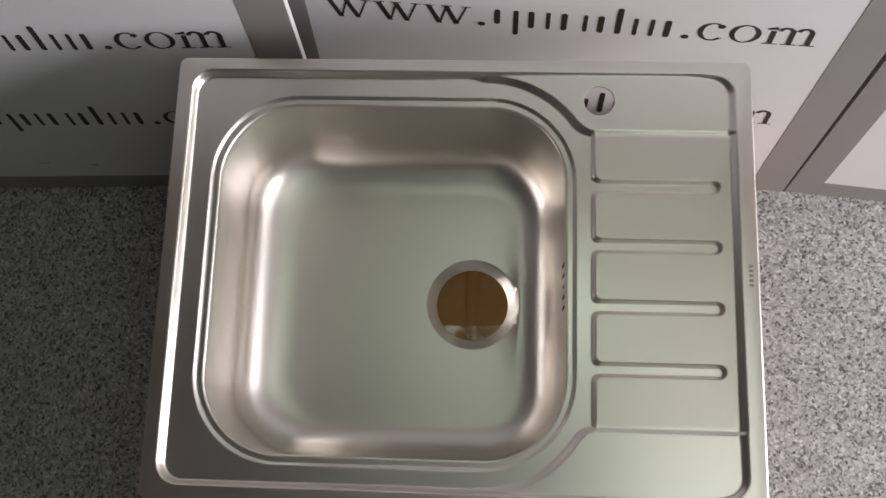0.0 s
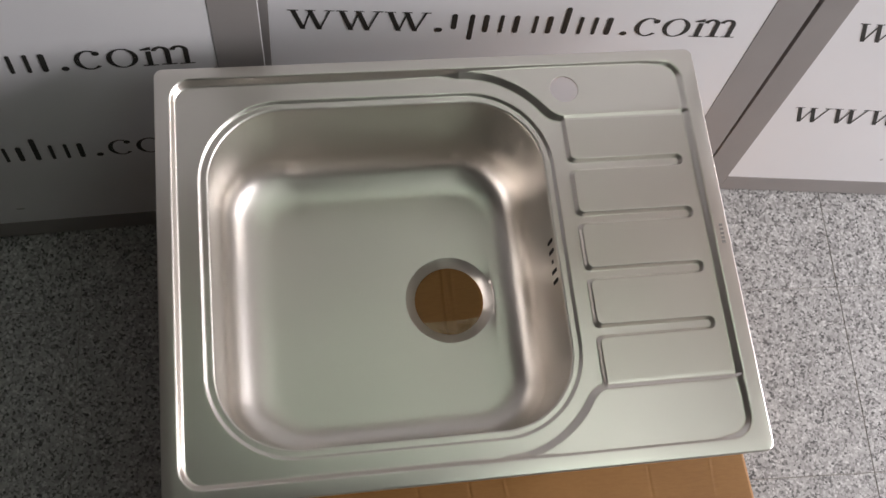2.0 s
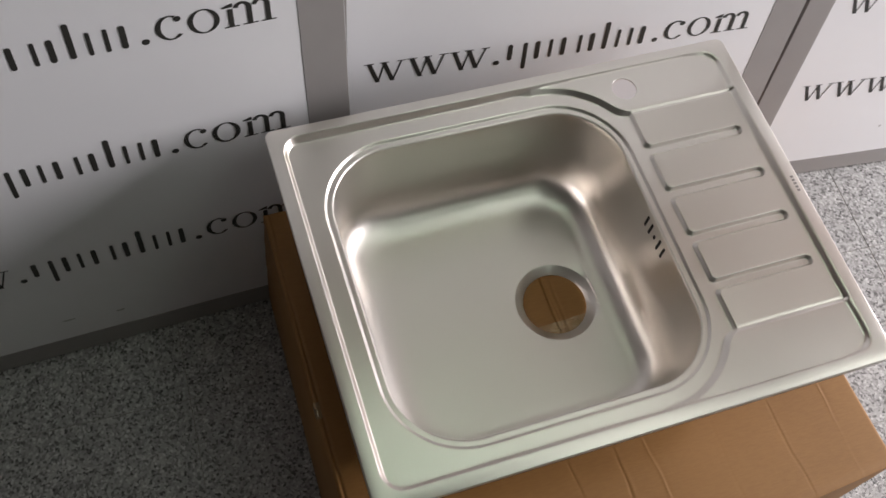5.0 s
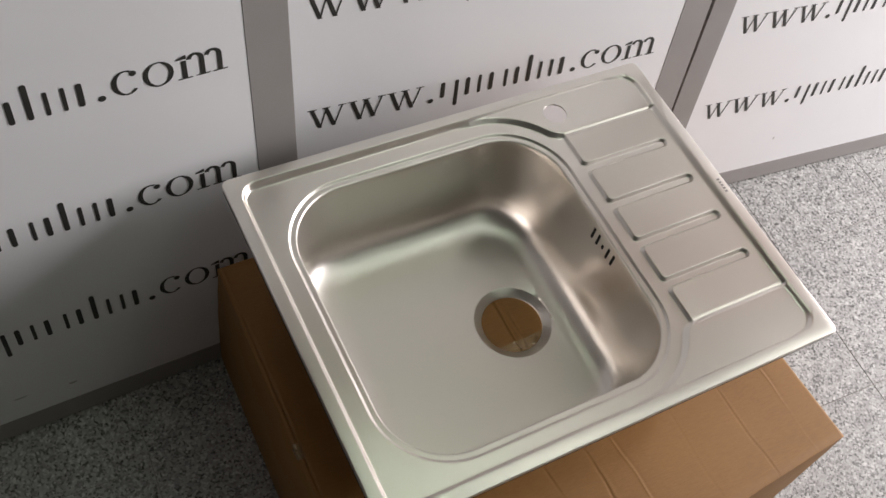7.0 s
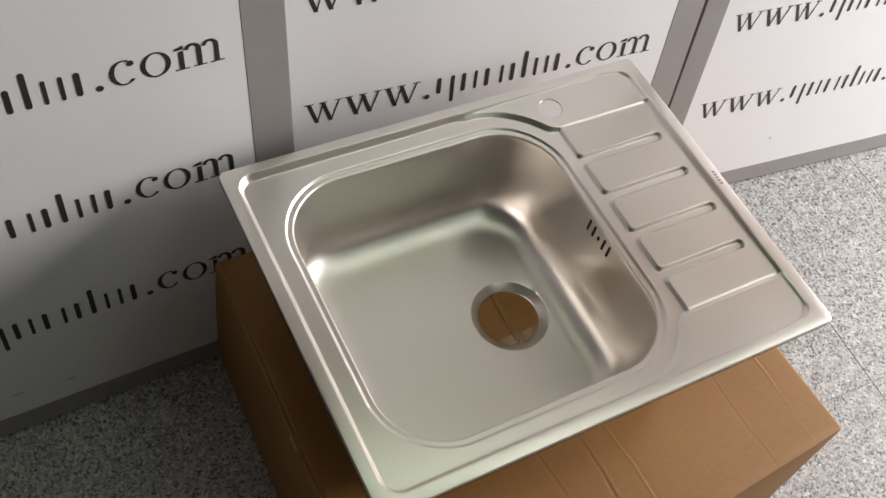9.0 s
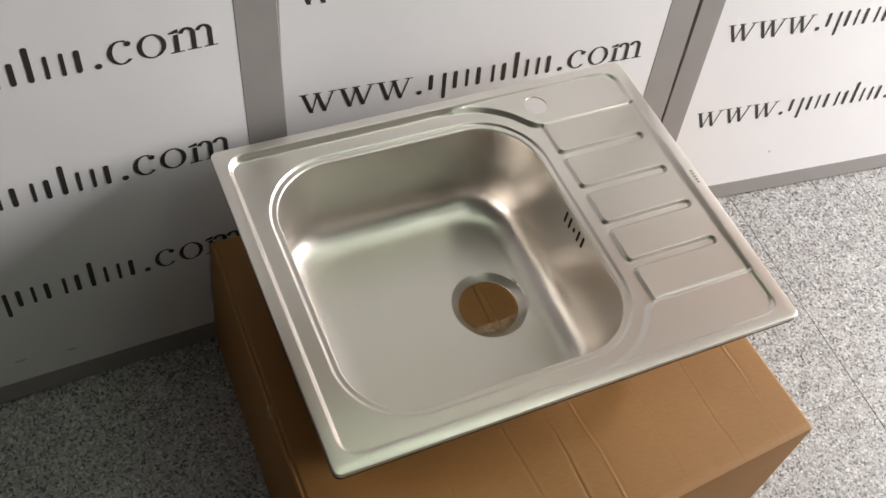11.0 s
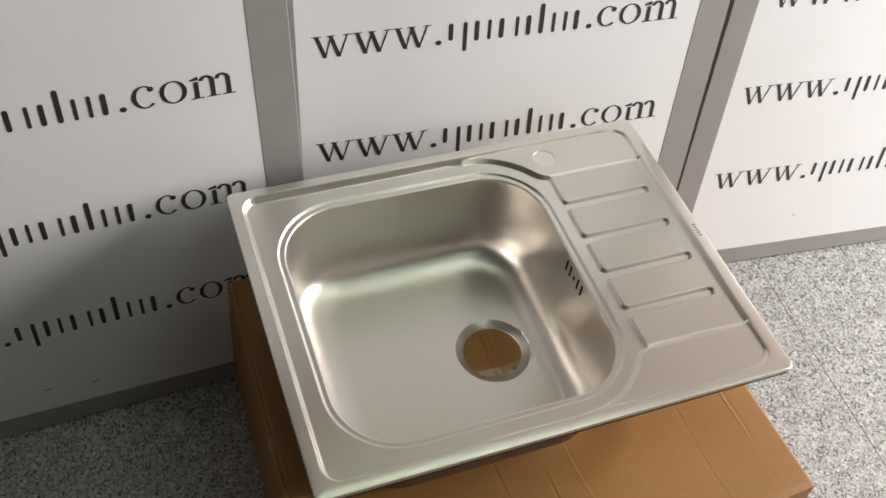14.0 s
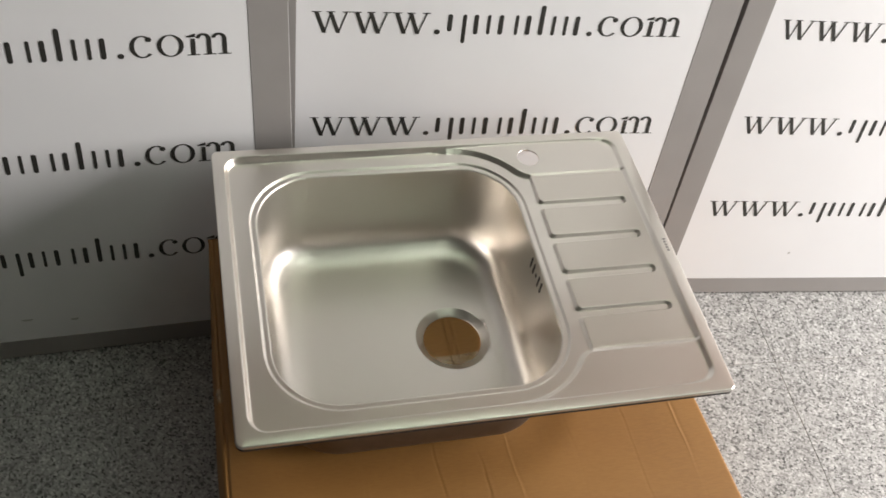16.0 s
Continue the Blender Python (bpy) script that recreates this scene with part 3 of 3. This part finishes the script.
def dent(x, y):
    """Height of the lid's surface: dragged creases across the flutes and a soft sag."""
    z = 0.0
    for k, (c, d) in enumerate(CREASES):
        c2 = c + 0.006 * noise.noise((9.0 * y, 3.1 * k, 0.5)) + 0.002 * noise.noise((31.0 * y, 3.1 * k, 1.5)) - 0.05 * (y - 0.0) * (0.6 if c > 0.2 else 0.15)
        w = 0.0016 + 0.0006 * noise.noise((11.0 * y, 1.7 * k, 2.0))
        amp = 0.75 * d * max(0.05, 0.5 + 1.0 * noise.noise((5.0 * y + 9.1 * k, 4.2, 1.0)))
        s = 1.0 if k in (3, 6) else -0.8
        z += s * amp * math.exp(-(((x - c2) / w) ** 2))
        z -= 0.5 * s * amp * math.exp(-(((x - c2 - 2.2 * w) / (1.5 * w)) ** 2))
    along = float(smooth01((y - 0.16) / 0.03)) * float(smooth01((0.36 - y) / 0.03))
    for c, d in ((0.0085, 0.0019), (0.0205, 0.0006)):  # a fold pressed in below the drain
        c2 = c + 0.0012 * noise.noise((14.0 * y, 7.0, 3.0))
        z -= along * d * math.exp(-(((x - c2) / 0.0019) ** 2))
    return z + 0.0009 * (noise.noise((6 * x, 6 * y, 0.0)) - 0.35) - 0.0009


def lid():
    bm = bmesh.new()
    nx, ny = 520, 90
    grid = []
    for i in range(nx + 1):
        row = []
        for j in range(ny + 1):
            s, t = i / nx, j / ny
            x, y = on_box(s, t)
            e = min(s, 1 - s) * 0.7, min(t, 1 - t) * 0.62
            edge = min(e)
            drop = -0.0030 * max(0.0, 1 - edge / 0.004) ** 2 - 0.0016 * math.exp(-(((0.7 * s - 0.0065) / 0.0018) ** 2))
            d = math.hypot(x - SINK_X - DRAIN[0], y - SINK_Y - DRAIN[1])
            flat = min(1.0, max(0.0, (d - 0.05) / 0.03))
            row.append(bm.verts.new((x, y, BOX_TOP + sag(x, y) + min(0.0 if flat < 1 else 0.0012, dent(x, y)) + drop)))
        grid.append(row)
    for i in range(nx):
        for j in range(ny):
            bm.faces.new((grid[i][j], grid[i + 1][j], grid[i + 1][j + 1], grid[i][j + 1]))
    return bm


part("lid", lid(), CARDBOARD, carton, smooth=True)


def side_panel(a, b, seed, lean=0.006):
    """One side of the box, slightly bulged, from its edge on the lid down to the floor."""
    bm = bmesh.new()
    (x0, y0), (x1, y1) = a, b
    nxx, nyy = y1 - y0, -(x1 - x0)
    ln = math.hypot(nxx, nyy)
    nxx, nyy = nxx / ln, nyy / ln
    n, m = 40, 16
    grid = []
    for i in range(n + 1):
        row = []
        for j in range(m + 1):
            u, v = i / n, j / m
            bul = lean * math.sin(math.pi * u) * math.sin(math.pi * min(v * 0.9 + 0.05, 1)) + 0.0015 * noise.noise((5 * u, 5 * v, seed)) + 0.006 * v
            bul *= 0.0 if j == 0 else 1.0
            x, y = x0 + (x1 - x0) * u, y0 + (y1 - y0) * u
            row.append(bm.verts.new((x + nxx * bul, y + nyy * bul, (BOX_TOP + sag(x, y) - 0.0044) * (1 - v) + 0.0015 * v)))
        grid.append(row)
    for i in range(n):
        for j in range(m):
            bm.faces.new((grid[i][j], grid[i][j + 1], grid[i + 1][j + 1], grid[i + 1][j]))
    return bm


for k in range(4):
    part("side_panel", side_panel(CORNERS[k], CORNERS[(k + 1) % 4], 3.0 + k), CARDBOARD, carton, smooth=True)
part("base_panel", box_bm(-0.30, 0.33, -0.08, 0.46, 0.0005, 0.0045), CARDBOARD, carton)


def tape_bm():
    """Tape along the middle of the lid."""
    bm = bmesh.new()
    n = 500
    rows = []
    for i in range(40, n - 40):
        s = i / n
        row = []
        for j in range(25):
            t = 0.488 + 0.078 * j / 24
            x, y = on_box(s, t)
            z = BOX_TOP + sag(x, y) + dent(x, y) + 0.0006 + 0.0004 * noise.noise((30 * x, 60 * y, 4.0))
            d = math.hypot(x - SINK_X - DRAIN[0], y - SINK_Y - DRAIN[1])
            if d < 0.044:  # loose and wrinkled where nothing presses on it
                z += 0.008 * max(0.0, noise.noise((45 * x, 230 * y + 60 * x, 2.0)) - 0.05) * min(1.0, (0.044 - d) / 0.006)
            elif d < 0.06:
                z = min(z, BOX_TOP + 0.0004)
            row.append(bm.verts.new((x, y + 0.0015 * noise.noise((25 * x, 0.2 * j, 1.0)), z)))
        rows.append(row)
    for a, b in zip(rows, rows[1:]):
        for j in range(24):
            bm.faces.new((a[j], b[j], b[j + 1], a[j + 1]))
    return bm


part("packing_tape", tape_bm(), TAPE, carton, "glossy clear packing tape", smooth=True)


def scrap_bm():
    """A torn, crumpled end of tape hanging over the box's fold."""
    bm = bmesh.new()
    rows = []
    for i in range(9):
        u = i / 8
        row = []
        for j in range(13):
            v = j / 12
            y = 0.178 + 0.022 * v + 0.004 * noise.noise((3.0 * u, 5.0 * v, 7.0))
            x, _ = on_box(0.0, (y + 0.155) / 0.642)
            down = max(0.0, u - 0.35) * 0.02 * (0.75 + 0.5 * noise.noise((9.0 * v, 2.0, 5.0)))
            across = 0.007 * max(0.0, 0.35 - u) / 0.35
            lift = 0.0012 + 0.0016 * abs(noise.noise((6.0 * u, 9.0 * v, 1.0)))
            row.append(bm.verts.new((x + across - (lift + 0.03 * down if u > 0.35 else 0.5 * lift), y, BOX_TOP + sag(x, y) - 0.0012 + lift - down)))
        rows.append(row)
    for a, c in zip(rows, rows[1:]):
        for j in range(12):
            bm.faces.new((a[j], c[j], c[j + 1], a[j + 1]))
    return bm


part("tape_scrap", scrap_bm(), TAPE, carton, "torn scrap of clear tape", smooth=True)

# ---------------------------------------------------------------- the floor
bm = box_bm(X0, X1, Y0, Y1, -0.05, -0.0009)
floor = structure("floor", bm, JOINT, "pale speckled granite tile floor", "floor")
PITCH, TX, TY, TURN = 0.3015, 0.700, 0.292, radians(-2.5)
half = PITCH / 2 - 0.0006
tile_bm = box_bm(-half, half, -half, half, -0.012, 0.0)
bmesh.ops.bevel(tile_bm, geom=[e for e in tile_bm.edges if e.verts[0].co.z > -0.001 and e.verts[1].co.z > -0.001], offset=0.0005, segments=1, affect="EDGES")
TILE = bpy.data.meshes.new("tile")
tile_bm.to_mesh(TILE)
tile_bm.free()
TILE.materials.append(GRANITE)
rng = random.Random(5)
for i in range(-12, 9):
    for j in range(-12, 5):
        u, v = (i + 0.5) * PITCH, (j + 0.5) * PITCH
        cx, cy = TX + u * math.cos(TURN) - v * math.sin(TURN), TY + u * math.sin(TURN) + v * math.cos(TURN)
        if X0 - 0.1 < cx < X1 + 0.1 and Y0 - 0.1 < cy < Y1 + 0.1:
            tile = new("tile", TILE)
            tile.parent = floor
            tile.location = (cx, cy, rng.uniform(-0.0003, 0.0))
            tile.rotation_euler = (0, 0, TURN + radians(rng.choice((0, 90, 180, 270))))
